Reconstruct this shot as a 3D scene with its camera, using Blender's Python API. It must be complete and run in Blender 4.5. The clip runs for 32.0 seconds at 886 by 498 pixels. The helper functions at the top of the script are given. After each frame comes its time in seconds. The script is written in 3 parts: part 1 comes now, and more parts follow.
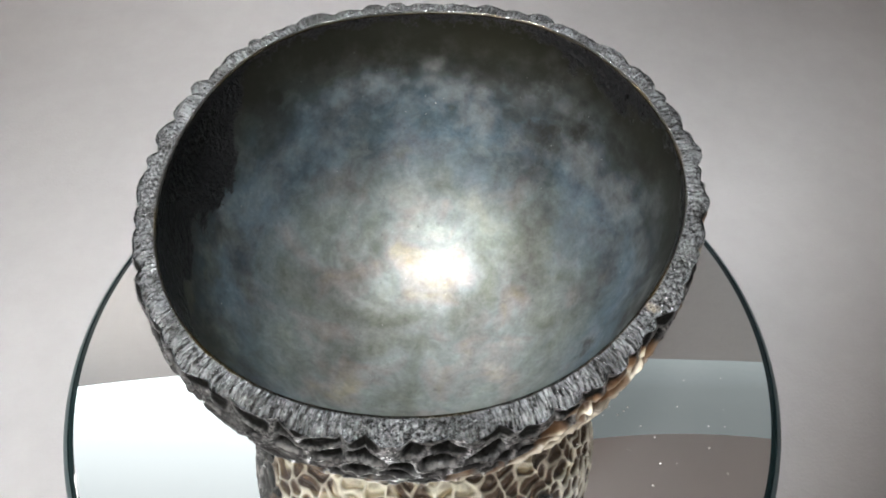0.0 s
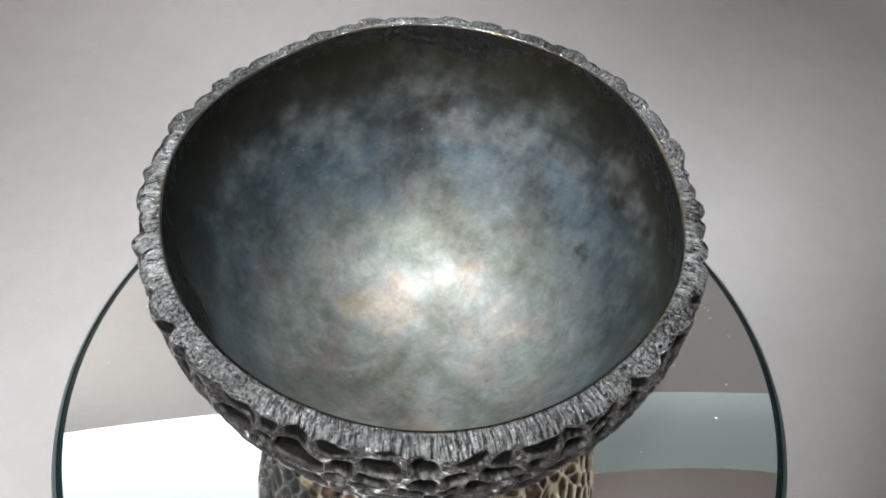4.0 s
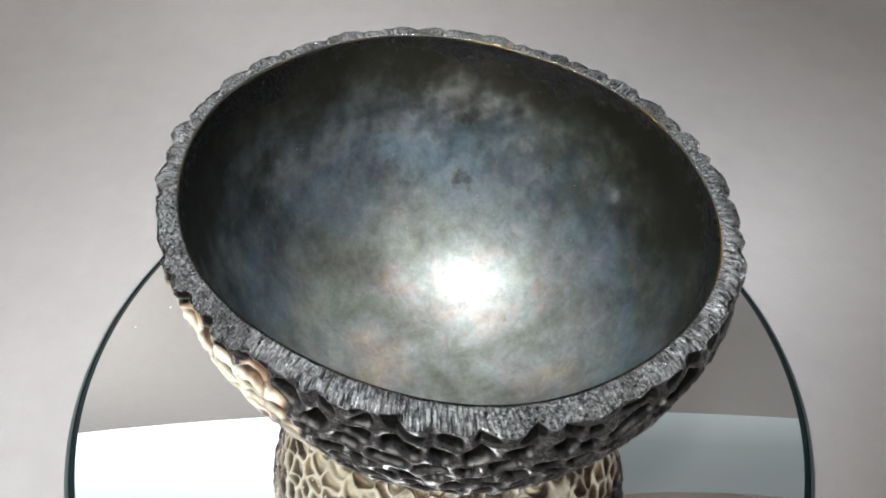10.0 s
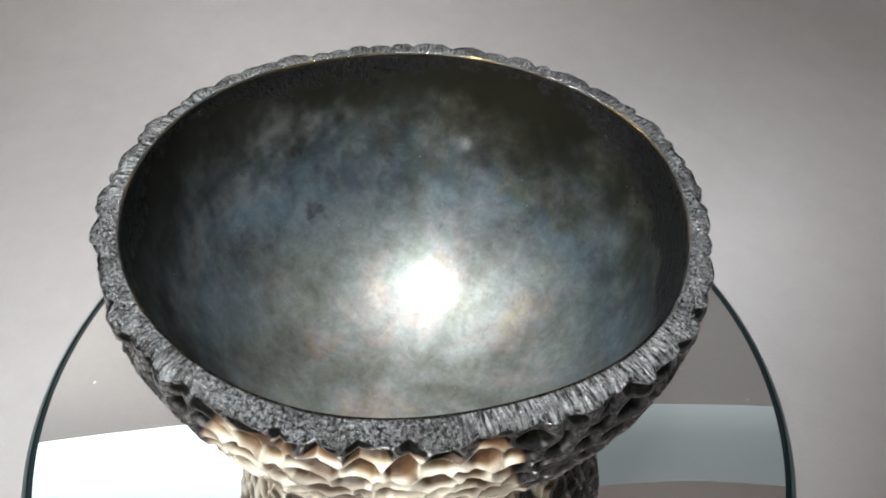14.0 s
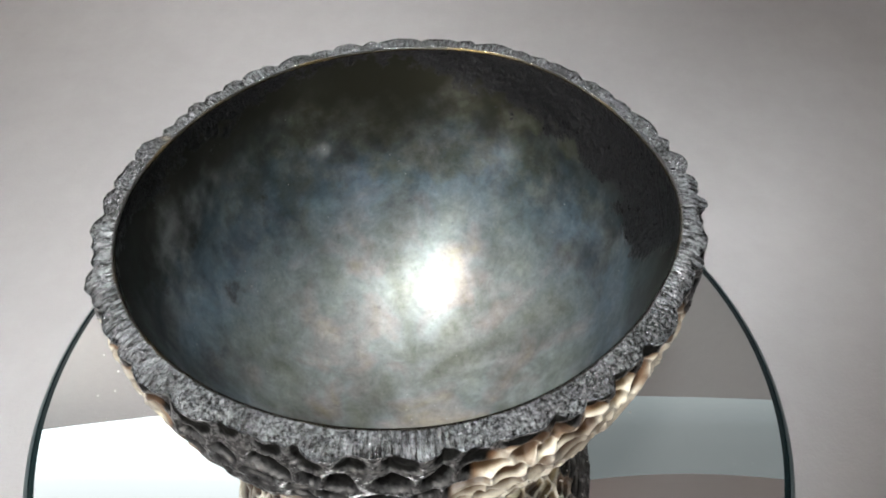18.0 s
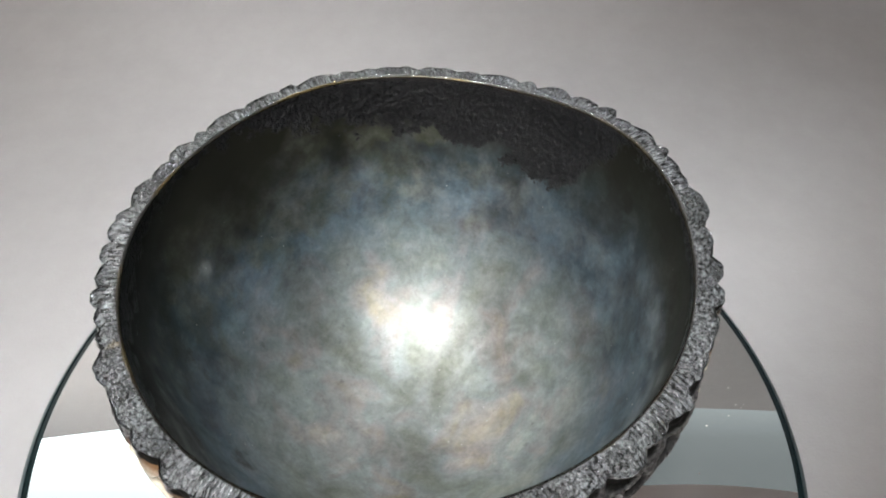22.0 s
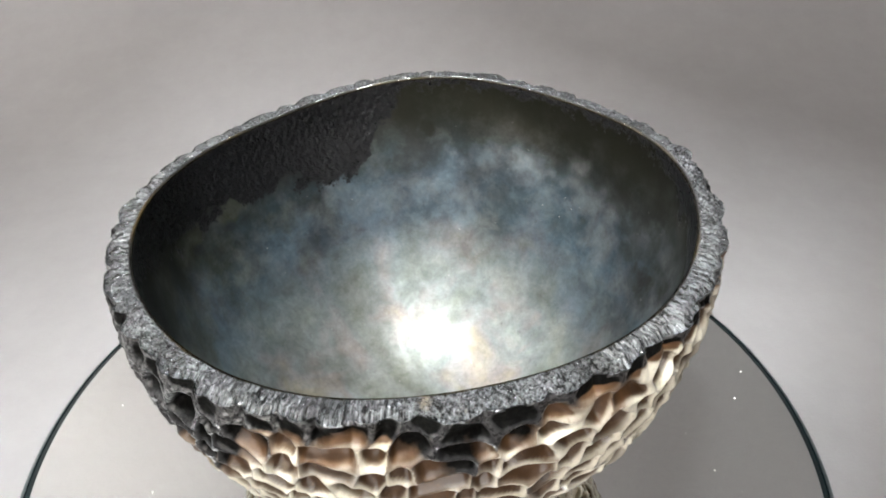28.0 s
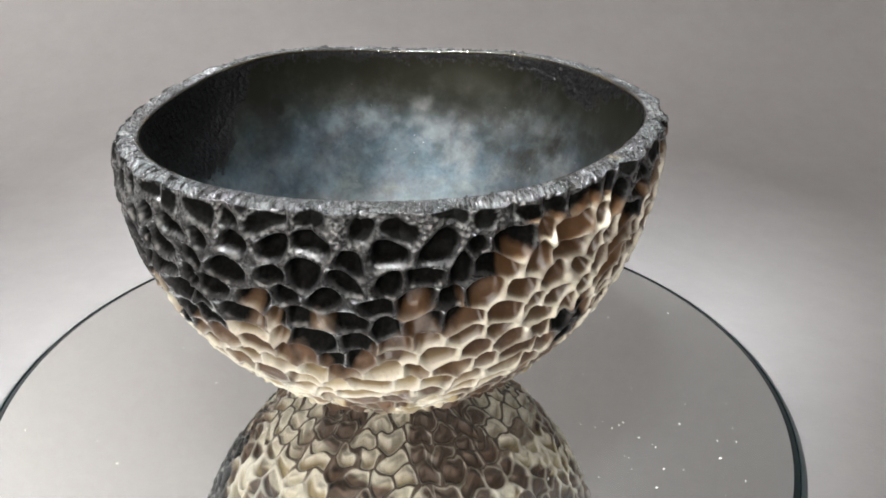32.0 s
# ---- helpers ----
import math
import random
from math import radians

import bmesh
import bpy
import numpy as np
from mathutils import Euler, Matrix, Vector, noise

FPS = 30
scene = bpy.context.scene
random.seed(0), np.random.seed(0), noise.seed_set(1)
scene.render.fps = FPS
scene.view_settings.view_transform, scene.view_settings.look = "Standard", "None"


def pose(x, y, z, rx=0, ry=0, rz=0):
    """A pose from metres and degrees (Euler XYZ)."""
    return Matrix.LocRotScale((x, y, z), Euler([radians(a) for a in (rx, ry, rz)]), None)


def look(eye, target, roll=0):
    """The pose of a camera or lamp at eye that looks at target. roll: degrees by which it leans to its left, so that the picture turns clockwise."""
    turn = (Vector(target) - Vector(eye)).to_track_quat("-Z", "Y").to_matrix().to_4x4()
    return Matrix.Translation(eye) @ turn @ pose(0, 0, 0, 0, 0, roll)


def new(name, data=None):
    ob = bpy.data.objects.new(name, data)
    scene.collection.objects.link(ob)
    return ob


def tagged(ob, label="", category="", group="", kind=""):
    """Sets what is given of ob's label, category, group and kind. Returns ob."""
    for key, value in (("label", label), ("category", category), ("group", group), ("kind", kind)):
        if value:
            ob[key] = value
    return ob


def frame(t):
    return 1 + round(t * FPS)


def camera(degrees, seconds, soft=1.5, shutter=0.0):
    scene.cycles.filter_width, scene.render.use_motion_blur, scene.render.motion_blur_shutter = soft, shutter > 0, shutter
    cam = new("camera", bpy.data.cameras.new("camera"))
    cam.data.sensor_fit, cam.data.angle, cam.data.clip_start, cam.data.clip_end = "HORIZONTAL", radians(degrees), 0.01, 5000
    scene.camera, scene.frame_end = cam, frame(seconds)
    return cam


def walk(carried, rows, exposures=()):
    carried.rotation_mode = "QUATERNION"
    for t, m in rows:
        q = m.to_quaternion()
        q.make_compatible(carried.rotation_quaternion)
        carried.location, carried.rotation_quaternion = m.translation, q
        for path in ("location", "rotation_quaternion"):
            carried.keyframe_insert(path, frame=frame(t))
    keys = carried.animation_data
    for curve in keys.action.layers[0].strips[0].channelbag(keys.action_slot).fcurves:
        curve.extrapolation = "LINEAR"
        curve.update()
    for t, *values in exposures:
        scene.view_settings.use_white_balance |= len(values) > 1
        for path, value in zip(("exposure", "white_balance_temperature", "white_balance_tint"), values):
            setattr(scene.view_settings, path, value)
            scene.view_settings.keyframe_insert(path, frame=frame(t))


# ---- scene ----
cam = camera(65.0, 32.0, 1.8)
PATH = [
    (0, (0.0038, -0.1047, 0.1771), (0.0049, 0.0190, 0.0199), 0.93),
    (0.5, (0.0040, -0.1047, 0.1761), (0.0048, 0.0198, 0.0196), 0.78),
    (1, (0.0034, -0.1036, 0.1739), (0.0049, 0.0229, 0.0190), 0.94),
    (1.5, (0.0028, -0.1033, 0.1730), (0.0048, 0.0243, 0.0189), 1.33),
    (2, (0.0034, -0.1040, 0.1715), (0.0055, 0.0263, 0.0198), 1.37),
    (2.5, (0.0039, -0.1043, 0.1701), (0.0059, 0.0280, 0.0200), 1.28),
    (3, (0.0034, -0.1042, 0.1688), (0.0064, 0.0282, 0.0189), 1.49),
    (3.5, (-0.0014, -0.1087, 0.1730), (0.0051, 0.0233, 0.0229), 1.31),
    (5.5, (0.0038, -0.1066, 0.1671), (0.0082, 0.0281, 0.0193), 2.89),
    (6, (0.0053, -0.1051, 0.1673), (0.0088, 0.0281, 0.0182), 2.41),
    (6.5, (0.0036, -0.1072, 0.1675), (0.0060, 0.0270, 0.0192), 2.14),
    (7, (0.0017, -0.1074, 0.1693), (0.0007, 0.0262, 0.0204), 1.09),
    (7.5, (0.0016, -0.1063, 0.1686), (-0.0005, 0.0272, 0.0197), 0.68),
    (8, (0.0027, -0.1072, 0.1668), (0.0009, 0.0274, 0.0189), 0.79),
    (8.5, (0.0031, -0.1070, 0.1667), (0.0015, 0.0281, 0.0193), 0.87),
    (9, (0.0037, -0.1080, 0.1661), (0.0023, 0.0275, 0.0190), 0.84),
    (9.5, (0.0029, -0.1082, 0.1678), (0.0011, 0.0272, 0.0207), 0.63),
    (10, (0.0021, -0.1085, 0.1685), (-0.0001, 0.0267, 0.0211), 0.50),
    (10.5, (0.0027, -0.1093, 0.1688), (0.0016, 0.0263, 0.0217), 0.67),
    (11, (0.0043, -0.1068, 0.1683), (0.0046, 0.0289, 0.0214), 0.82),
    (11.5, (0.0051, -0.1058, 0.1688), (0.0056, 0.0291, 0.0211), 0.65),
    (12, (0.0059, -0.1032, 0.1686), (0.0071, 0.0307, 0.0200), 0.57),
    (12.5, (0.0055, -0.1036, 0.1695), (0.0074, 0.0306, 0.0213), 0.79),
    (13, (0.0062, -0.1043, 0.1695), (0.0075, 0.0314, 0.0225), 0.32),
    (13.5, (0.0046, -0.1024, 0.1695), (0.0079, 0.0317, 0.0212), 0.99),
    (14, (0.0043, -0.1007, 0.1676), (0.0080, 0.0332, 0.0190), 1.21),
    (14.5, (0.0053, -0.1006, 0.1671), (0.0090, 0.0333, 0.0186), 0.91),
    (16.5, (0.0059, -0.1012, 0.1683), (0.0072, 0.0333, 0.0203), 0.71),
    (17, (0.0062, -0.1015, 0.1679), (0.0077, 0.0337, 0.0205), 0.84),
    (17.5, (0.0060, -0.1014, 0.1686), (0.0081, 0.0332, 0.0207), 1.10),
    (18, (0.0068, -0.0990, 0.1687), (0.0078, 0.0327, 0.0182), 0.76),
    (18.5, (0.0071, -0.0957, 0.1678), (0.0075, 0.0347, 0.0161), 0.38),
    (19, (0.0079, -0.0931, 0.1661), (0.0085, 0.0362, 0.0135), 0.46),
    (19.5, (0.0079, -0.0921, 0.1651), (0.0088, 0.0365, 0.0120), 0.27),
    (20, (0.0081, -0.0894, 0.1650), (0.0100, 0.0412, 0.0136), 0.77),
    (20.5, (0.0086, -0.0882, 0.1653), (0.0097, 0.0440, 0.0152), 0.72),
    (21, (0.0075, -0.0882, 0.1659), (0.0073, 0.0437, 0.0156), 0.42),
    (21.5, (0.0062, -0.0877, 0.1672), (0.0065, 0.0440, 0.0167), 0.50),
    (22, (0.0046, -0.0894, 0.1696), (0.0065, 0.0434, 0.0200), 1.22),
    (22.5, (0.0047, -0.0908, 0.1704), (0.0070, 0.0429, 0.0217), 1.49),
    (23, (0.0058, -0.0910, 0.1712), (0.0082, 0.0422, 0.0221), 1.48),
    (23.5, (0.0062, -0.0905, 0.1714), (0.0081, 0.0423, 0.0218), 1.28),
    (24, (0.0058, -0.0911, 0.1720), (0.0067, 0.0415, 0.0223), 1.12),
    (24.5, (0.0059, -0.0916, 0.1732), (0.0065, 0.0415, 0.0239), 0.99),
    (25, (0.0056, -0.0896, 0.1736), (0.0067, 0.0421, 0.0231), 1.18),
    (25.5, (0.0057, -0.0935, 0.1718), (0.0071, 0.0411, 0.0240), 1.14),
    (27.5, (0.0067, -0.1105, 0.1472), (0.0036, 0.0444, 0.0207), 0.35),
    (28, (0.0076, -0.1213, 0.1463), (0.0037, 0.0406, 0.0290), -0.51),
    (28.5, (0.0071, -0.1275, 0.1395), (0.0043, 0.0351, 0.0232), -0.40),
    (29, (0.0064, -0.1362, 0.1332), (0.0042, 0.0292, 0.0208), -0.11),
    (29.5, (0.0084, -0.1441, 0.1229), (0.0108, 0.0269, 0.0193), 0.84),
    (30, (0.0078, -0.1504, 0.1169), (0.0110, 0.0266, 0.0239), 0.44),
    (30.5, (0.0086, -0.1546, 0.1098), (0.0114, 0.0242, 0.0203), 0.63),
    (31, (0.0067, -0.1558, 0.1102), (0.0101, 0.0244, 0.0236), 1.19),
    (31.5, (0.0082, -0.1581, 0.1082), (0.0120, 0.0236, 0.0248), 1.64),
    (32, (0.0080, -0.1587, 0.1091), (0.0110, 0.0227, 0.0248), 1.18),
]
EXPOSURE = [(0.0, -0.12), (10.0, -0.16), (18.0, -0.20), (25.5, -0.06), (28.0, 0.02), (32.0, 0.12)]
walk(cam, [(t, look(eye, target, roll)) for t, eye, target, roll in PATH], EXPOSURE)
SPIN = 11.163  # degrees a second, seen from above against the clock

# ---- light ----
world = bpy.data.worlds.new("room_air")
scene.world = world
world.use_nodes = True
world.node_tree.nodes["Background"].inputs[0].default_value = (0.9, 0.95, 1.0, 1)
world.node_tree.nodes["Background"].inputs[1].default_value = 0.02
scene.view_settings.exposure = 0.0
SIDE_POWER, WARM_POWER = 51.0, 30.0
LAMP_POWER, PANEL_GLOW, BOARD_GLOW, FILL_GLOW = 400.0, 3.6, 0.50, 6.5


# ---- materials ----
class Nodes:
    """A node material under construction."""

    def __init__(self, name):
        self.mat = bpy.data.materials.new(name)
        self.mat.use_nodes = True
        self.tree = self.mat.node_tree
        self.tree.nodes.clear()
        self.out = self.node("ShaderNodeOutputMaterial")
        self.coord = self.node("ShaderNodeTexCoord").outputs["Object"]

    def node(self, kind):
        return self.tree.nodes.new(kind)

    def put(self, socket, value):
        if isinstance(value, bpy.types.NodeSocket):
            self.tree.links.new(value, socket)
        elif socket.type == "RGBA":
            socket.default_value = (*value, 1) if isinstance(value, tuple) else (value, value, value, 1)
        else:
            socket.default_value = value

    def noise(self, scale, detail=4.0, rough=0.55, where=None, warp=0.0):
        n = self.node("ShaderNodeTexNoise")
        for key, value in (("Vector", where or self.coord), ("Scale", scale), ("Detail", detail), ("Roughness", rough), ("Distortion", warp)):
            self.put(n.inputs[key], value)
        return n.outputs["Fac"]

    def facets(self, scale, where=None):
        n = self.node("ShaderNodeTexVoronoi")
        self.put(n.inputs["Vector"], where or self.coord)
        self.put(n.inputs["Scale"], scale)
        return n.outputs["Distance"]

    def attr(self, name):
        n = self.node("ShaderNodeAttribute")
        n.attribute_name = name
        return n.outputs["Fac"]

    def ramp(self, fac, stops):
        n = self.node("ShaderNodeValToRGB")
        e = n.color_ramp.elements
        while len(e) < len(stops):
            e.new(0.5)
        for item, (at, colour) in zip(e, stops):
            item.position = at
            item.color = (*colour, 1) if isinstance(colour, tuple) else (colour, colour, colour, 1)
        self.put(n.inputs[0], fac)
        return n.outputs[0]

    def mix(self, fac, a, b, blend="MIX"):
        n = self.node("ShaderNodeMix")
        n.data_type, n.blend_type = "RGBA", blend
        self.put(n.inputs["Factor"], fac)
        self.put(n.inputs[6], a)
        self.put(n.inputs[7], b)
        return n.outputs[2]

    def math(self, op, a, b=0.0):
        n = self.node("ShaderNodeMath")
        n.operation = op
        self.put(n.inputs[0], a)
        self.put(n.inputs[1], b)
        return n.outputs[0]

    def bump(self, height, distance, strength=1.0, after=None):
        n = self.node("ShaderNodeBump")
        self.put(n.inputs["Height"], height)
        self.put(n.inputs["Distance"], distance)
        self.put(n.inputs["Strength"], strength)
        if after:
            self.put(n.inputs["Normal"], after)
        return n.outputs[0]

    def done(self, **values):
        n = self.node("ShaderNodeBsdfPrincipled")
        for key, value in values.items():
            self.put(n.inputs[key.replace("_", " ").title().replace("Ior", "IOR")], value)
        self.tree.links.new(n.outputs[0], self.out.inputs[0])
        return self.mat


def shell_material():
    """Fired clay: cream ridges, brown stained pits with shade painted in, black scorched patches."""
    n = Nodes("scorched_clay")
    pit, char, tone, deep, crust, scoop = n.attr("pit"), n.attr("char"), n.attr("tone"), n.attr("deep"), n.attr("crust"), n.attr("scoop")
    fine, mid = n.noise(1400, 5), n.noise(260, 4)
    ridge = n.mix(mid, (0.66, 0.60, 0.46), (0.86, 0.825, 0.72))
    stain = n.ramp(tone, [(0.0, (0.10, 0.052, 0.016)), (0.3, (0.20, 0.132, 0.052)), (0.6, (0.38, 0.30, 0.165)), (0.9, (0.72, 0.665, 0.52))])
    # brown stain of the hollows, with the shade under their upper edges painted in
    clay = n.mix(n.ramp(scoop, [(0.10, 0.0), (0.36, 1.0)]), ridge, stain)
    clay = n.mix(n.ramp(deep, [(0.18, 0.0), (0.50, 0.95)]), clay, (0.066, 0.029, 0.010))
    clay = n.mix(n.ramp(fine, [(0.55, 0.0), (0.75, 0.4)]), clay, (0.20, 0.12, 0.055))
    soot = n.mix(n.ramp(fine, [(0.4, 0.0), (0.7, 1.0)]), (0.003, 0.003, 0.003), (0.009, 0.009, 0.008))
    ridge_soot = n.mix(n.ramp(fine, [(0.4, 0.0), (0.65, 1.0)]), (0.006, 0.006, 0.007), n.mix(crust, (0.014, 0.014, 0.015), (0.085, 0.085, 0.083)))
    soot = n.mix(n.ramp(pit, [(0.15, 0.0), (0.6, 1.0)]), ridge_soot, soot)
    scorch = n.ramp(n.math("ADD", char, n.math("MULTIPLY", n.math("SUBTRACT", mid, 0.5), 0.35)), [(0.42, 0.0), (0.50, (0.5, 0.5, 0.5)), (0.58, 1.0)])
    singe = n.ramp(n.math("ADD", char, n.math("MULTIPLY", n.math("SUBTRACT", mid, 0.5), 0.4)), [(0.12, 0.0), (0.45, 0.9)])
    colour = n.mix(scorch, n.mix(singe, clay, n.mix(mid, (0.045, 0.022, 0.012), (0.19, 0.092, 0.032))), soot)
    rough = n.mix(scorch, n.mix(fine, 0.42, 0.62), n.mix(pit, n.mix(fine, 0.22, 0.32), 0.6))
    tooth = n.bump(n.mix(scorch, fine, n.facets(1000)), 0.0010, n.mix(scorch, 0.12, n.mix(pit, n.mix(crust, 0.10, 0.6), 0.1)))
    skin = n.bump(n.noise(700, 3), 0.0005, n.mix(scorch, 0.05, n.mix(pit, n.mix(crust, 0.05, 0.35), 0.05)))
    glaze = n.mix(scorch, n.mix(pit, 1.0, 0.3), n.ramp(pit, [(0.0, 0.7), (0.3, 0.0)]))
    return n.done(base_color=colour, roughness=rough, normal=tooth, specular_ior_level=n.mix(scorch, 0.5, n.ramp(pit, [(0.0, 0.8), (0.4, 0.05)])), coat_weight=glaze, coat_roughness=n.mix(scorch, 0.12, 0.28), coat_normal=skin)


def rim_material():
    """The sawn lip: soot-black and glittering, scored across."""
    n = Nodes("scored_lip")
    around, fine = n.attr("around"), n.noise(2400, 3, 0.6)
    split = n.node("ShaderNodeCombineXYZ")
    n.put(split.inputs[0], n.math("MULTIPLY", around, 7.0))
    n.put(split.inputs[1], n.math("MULTIPLY", n.attr("across"), 1.2))
    streak = n.noise(260, 3, 0.6, split.outputs[0])
    grain = n.noise(1500, 4, 0.65)
    patch = n.ramp(n.attr("scored"), [(0.0, 0.75), (1.0, 0.25)])
    score = n.mix(patch, streak, grain)
    bead = n.attr("bead")
    colour = n.mix(n.ramp(score, [(0.40, 0.0), (0.68, 1.0)]), (0.012, 0.012, 0.013), (0.37, 0.385, 0.40))
    colour = n.mix(n.ramp(n.noise(110, 3), [(0.38, 0.55), (0.55, 0.0)]), colour, (0.02, 0.02, 0.02))
    colour = n.mix(n.ramp(n.noise(160, 3), [(0.68, 0.0), (0.78, 0.8)]), colour, (0.30, 0.25, 0.18))
    colour = n.mix(bead, colour, n.mix(n.ramp(n.noise(45, 2), [(0.5, 0.0), (0.65, 1.0)]), (0.10, 0.10, 0.095), (0.26, 0.19, 0.08)))
    plain = n.math("SUBTRACT", 1.0, n.math("MULTIPLY", bead, 0.8))
    relief = n.bump(n.facets(2200), 0.0006, n.math("MULTIPLY", plain, 0.32), n.bump(score, 0.0010, n.math("MULTIPLY", plain, 0.9)))
    return n.done(base_color=colour, roughness=n.mix(bead, n.mix(fine, 0.10, 0.26), n.mix(grain, 0.06, 0.22)), normal=relief, specular_ior_level=1.0, metallic=n.mix(bead, 0.5, 0.8))


def lining_material():
    """Smoked lustre inside: blue-grey clouds, pale wisps, tan and olive stains, a dark blistered edge, a painted glow
    towards the floor.
    """
    n = Nodes("smoked_lustre")
    deep, burnt, pale, dark, blue, olive, smoke = (n.attr(a) for a in ("deep", "burnt", "pale", "dark", "blue", "olive", "smoke"))
    cloud, wisps, fine = n.noise(46, 5, 0.6, warp=0.15), n.noise(120, 6, 0.68, warp=0.2), n.noise(700, 5, 0.6)
    hue, ragged = n.noise(75, 3, 0.5, warp=0.4), n.noise(260, 6, 0.7)

    def edged(mask, low, high, torn=0.8):
        return n.ramp(n.math("ADD", mask, n.math("MULTIPLY", n.math("SUBTRACT", ragged, 0.5), torn)), [(low, 0.0), (min(high, 1.0), min(1.0, (min(high, 1.0) - low) / (high - low)))])

    base = n.ramp(cloud, [(0.28, (0.15, 0.15, 0.145)), (0.43, (0.27, 0.285, 0.285)), (0.57, (0.36, 0.40, 0.42)), (0.74, (0.54, 0.545, 0.54))])
    stain = n.ramp(hue, [(0.30, (0.86, 0.91, 0.80)), (0.42, (0.89, 0.96, 0.96)), (0.5, (0.92, 1.0, 1.08)), (0.6, (1.06, 0.90, 0.96)), (0.72, (1.18, 0.93, 0.68))])
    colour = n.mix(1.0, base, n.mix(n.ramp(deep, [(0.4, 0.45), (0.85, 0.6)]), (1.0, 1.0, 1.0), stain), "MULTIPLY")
    # the lamp's glow on the floor and its falloff upwards, painted into the colour
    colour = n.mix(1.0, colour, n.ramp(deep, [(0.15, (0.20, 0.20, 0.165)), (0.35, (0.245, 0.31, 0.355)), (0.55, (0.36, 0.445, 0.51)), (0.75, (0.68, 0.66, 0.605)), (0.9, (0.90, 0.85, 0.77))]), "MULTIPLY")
    colour = n.mix(n.math("MULTIPLY", edged(blue, 0.1, 0.9), 0.55), colour, n.mix(cloud, (0.115, 0.165, 0.21), (0.225, 0.29, 0.345)))
    colour = n.mix(n.math("MULTIPLY", edged(olive, 0.2, 0.7), 0.75), colour, n.mix(cloud, (0.055, 0.055, 0.028), (0.12, 0.125, 0.075)))
    colour = n.mix(n.ramp(wisps, [(0.45, 0.0), (0.75, 0.4)]), colour, (0.36, 0.37, 0.365))
    colour = n.mix(0.42, colour, n.ramp(n.noise(150, 8, 0.66, warp=0.5), [(0.32, 0.5), (0.68, 1.5)]), "MULTIPLY")
    colour = n.mix(n.math("MULTIPLY", edged(pale, 0.0, 1.2), 0.42), colour, n.mix(hue, (0.40, 0.43, 0.45), (0.50, 0.45, 0.43)))
    colour = n.mix(n.ramp(n.noise(420, 4, 0.6), [(0.28, 0.25), (0.36, 0.0)]), colour, (0.06, 0.06, 0.06))
    colour = n.mix(0.26, colour, n.ramp(n.noise(620, 6, 0.75), [(0.32, 0.5), (0.68, 1.55)]), "MULTIPLY")
    speck = n.math("MULTIPLY", n.ramp(n.facets(420), [(0.06, 1.0), (0.09, 0.0)]), n.ramp(n.noise(95, 2), [(0.60, 0.0), (0.64, 0.8)]))
    colour = n.mix(speck, colour, (0.62, 0.62, 0.60))
    colour = n.mix(n.ramp(n.facets(190), [(0.016, 0.8), (0.024, 0.0)]), colour, (0.7, 0.7, 0.68))
    smudge = n.math("MULTIPLY", n.ramp(n.noise(52, 6, 0.66, n.coord, 0.1), [(0.48, 0.0), (0.60, 0.7)]), n.ramp(deep, [(0.2, 1.0), (0.7, 0.0)]))
    colour = n.mix(n.math("MAXIMUM", smudge, n.math("MULTIPLY", edged(dark, 0.35, 0.9, 2.2), 0.8)), colour, (0.035, 0.034, 0.030))
    # dark smoke below the lip, deepened to carry the painted falloff
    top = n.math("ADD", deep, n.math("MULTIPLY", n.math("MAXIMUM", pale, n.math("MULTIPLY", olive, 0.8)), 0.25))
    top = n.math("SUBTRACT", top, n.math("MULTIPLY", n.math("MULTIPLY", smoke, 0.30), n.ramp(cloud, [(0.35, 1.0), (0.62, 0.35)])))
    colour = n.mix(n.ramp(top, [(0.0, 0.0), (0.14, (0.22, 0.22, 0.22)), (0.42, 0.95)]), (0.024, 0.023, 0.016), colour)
    edge = n.ramp(n.math("ADD", burnt, n.math("MULTIPLY", n.math("SUBTRACT", n.noise(300, 6, 0.75), 0.5), 0.75)), [(0.47, 0.0), (0.53, 1.0)])
    colour = n.mix(edge, colour, n.mix(fine, (0.004, 0.004, 0.005), (0.012, 0.012, 0.013)))
    bead = n.ramp(deep, [(0.0, 1.0), (0.007, 0.0)])
    colour = n.mix(bead, colour, n.mix(hue, (0.008, 0.007, 0.005), (0.07, 0.048, 0.015)))
    rough = n.mix(edge, n.math("ADD", n.mix(wisps, 0.47, 0.61), n.math("MULTIPLY", n.attr("dull"), 0.14)), n.mix(fine, 0.16, 0.46))
    rough = n.mix(bead, rough, 0.08)
    blister = n.bump(n.noise(650, 4, 0.6), 0.0014, n.mix(edge, 0.015, 1.0), n.bump(fine, 0.0006, 0.06, n.bump(n.noise(210, 4, 0.6), 0.0012, 0.05)))
    return n.done(base_color=colour, metallic=n.mix(bead, n.mix(edge, 0.9, 0.0), 0.0), roughness=rough, normal=blister, coat_weight=n.mix(edge, 0.16, 0.0), coat_roughness=0.22, specular_ior_level=n.mix(edge, 0.5, 0.24))


def paper_material():
    n = Nodes("grey_paper")
    fibre, blot = n.noise(900, 4), n.noise(3.0, 4)
    colour = n.mix(blot, (0.303, 0.290, 0.295), (0.340, 0.327, 0.332))
    colour = n.mix(0.10, colour, n.ramp(n.noise(60, 5, 0.7), [(0.3, 0.2), (0.7, 0.45)]))
    return n.done(base_color=colour, roughness=0.9, normal=n.bump(fibre, 0.0003, 0.4), specular_ior_level=0.2)


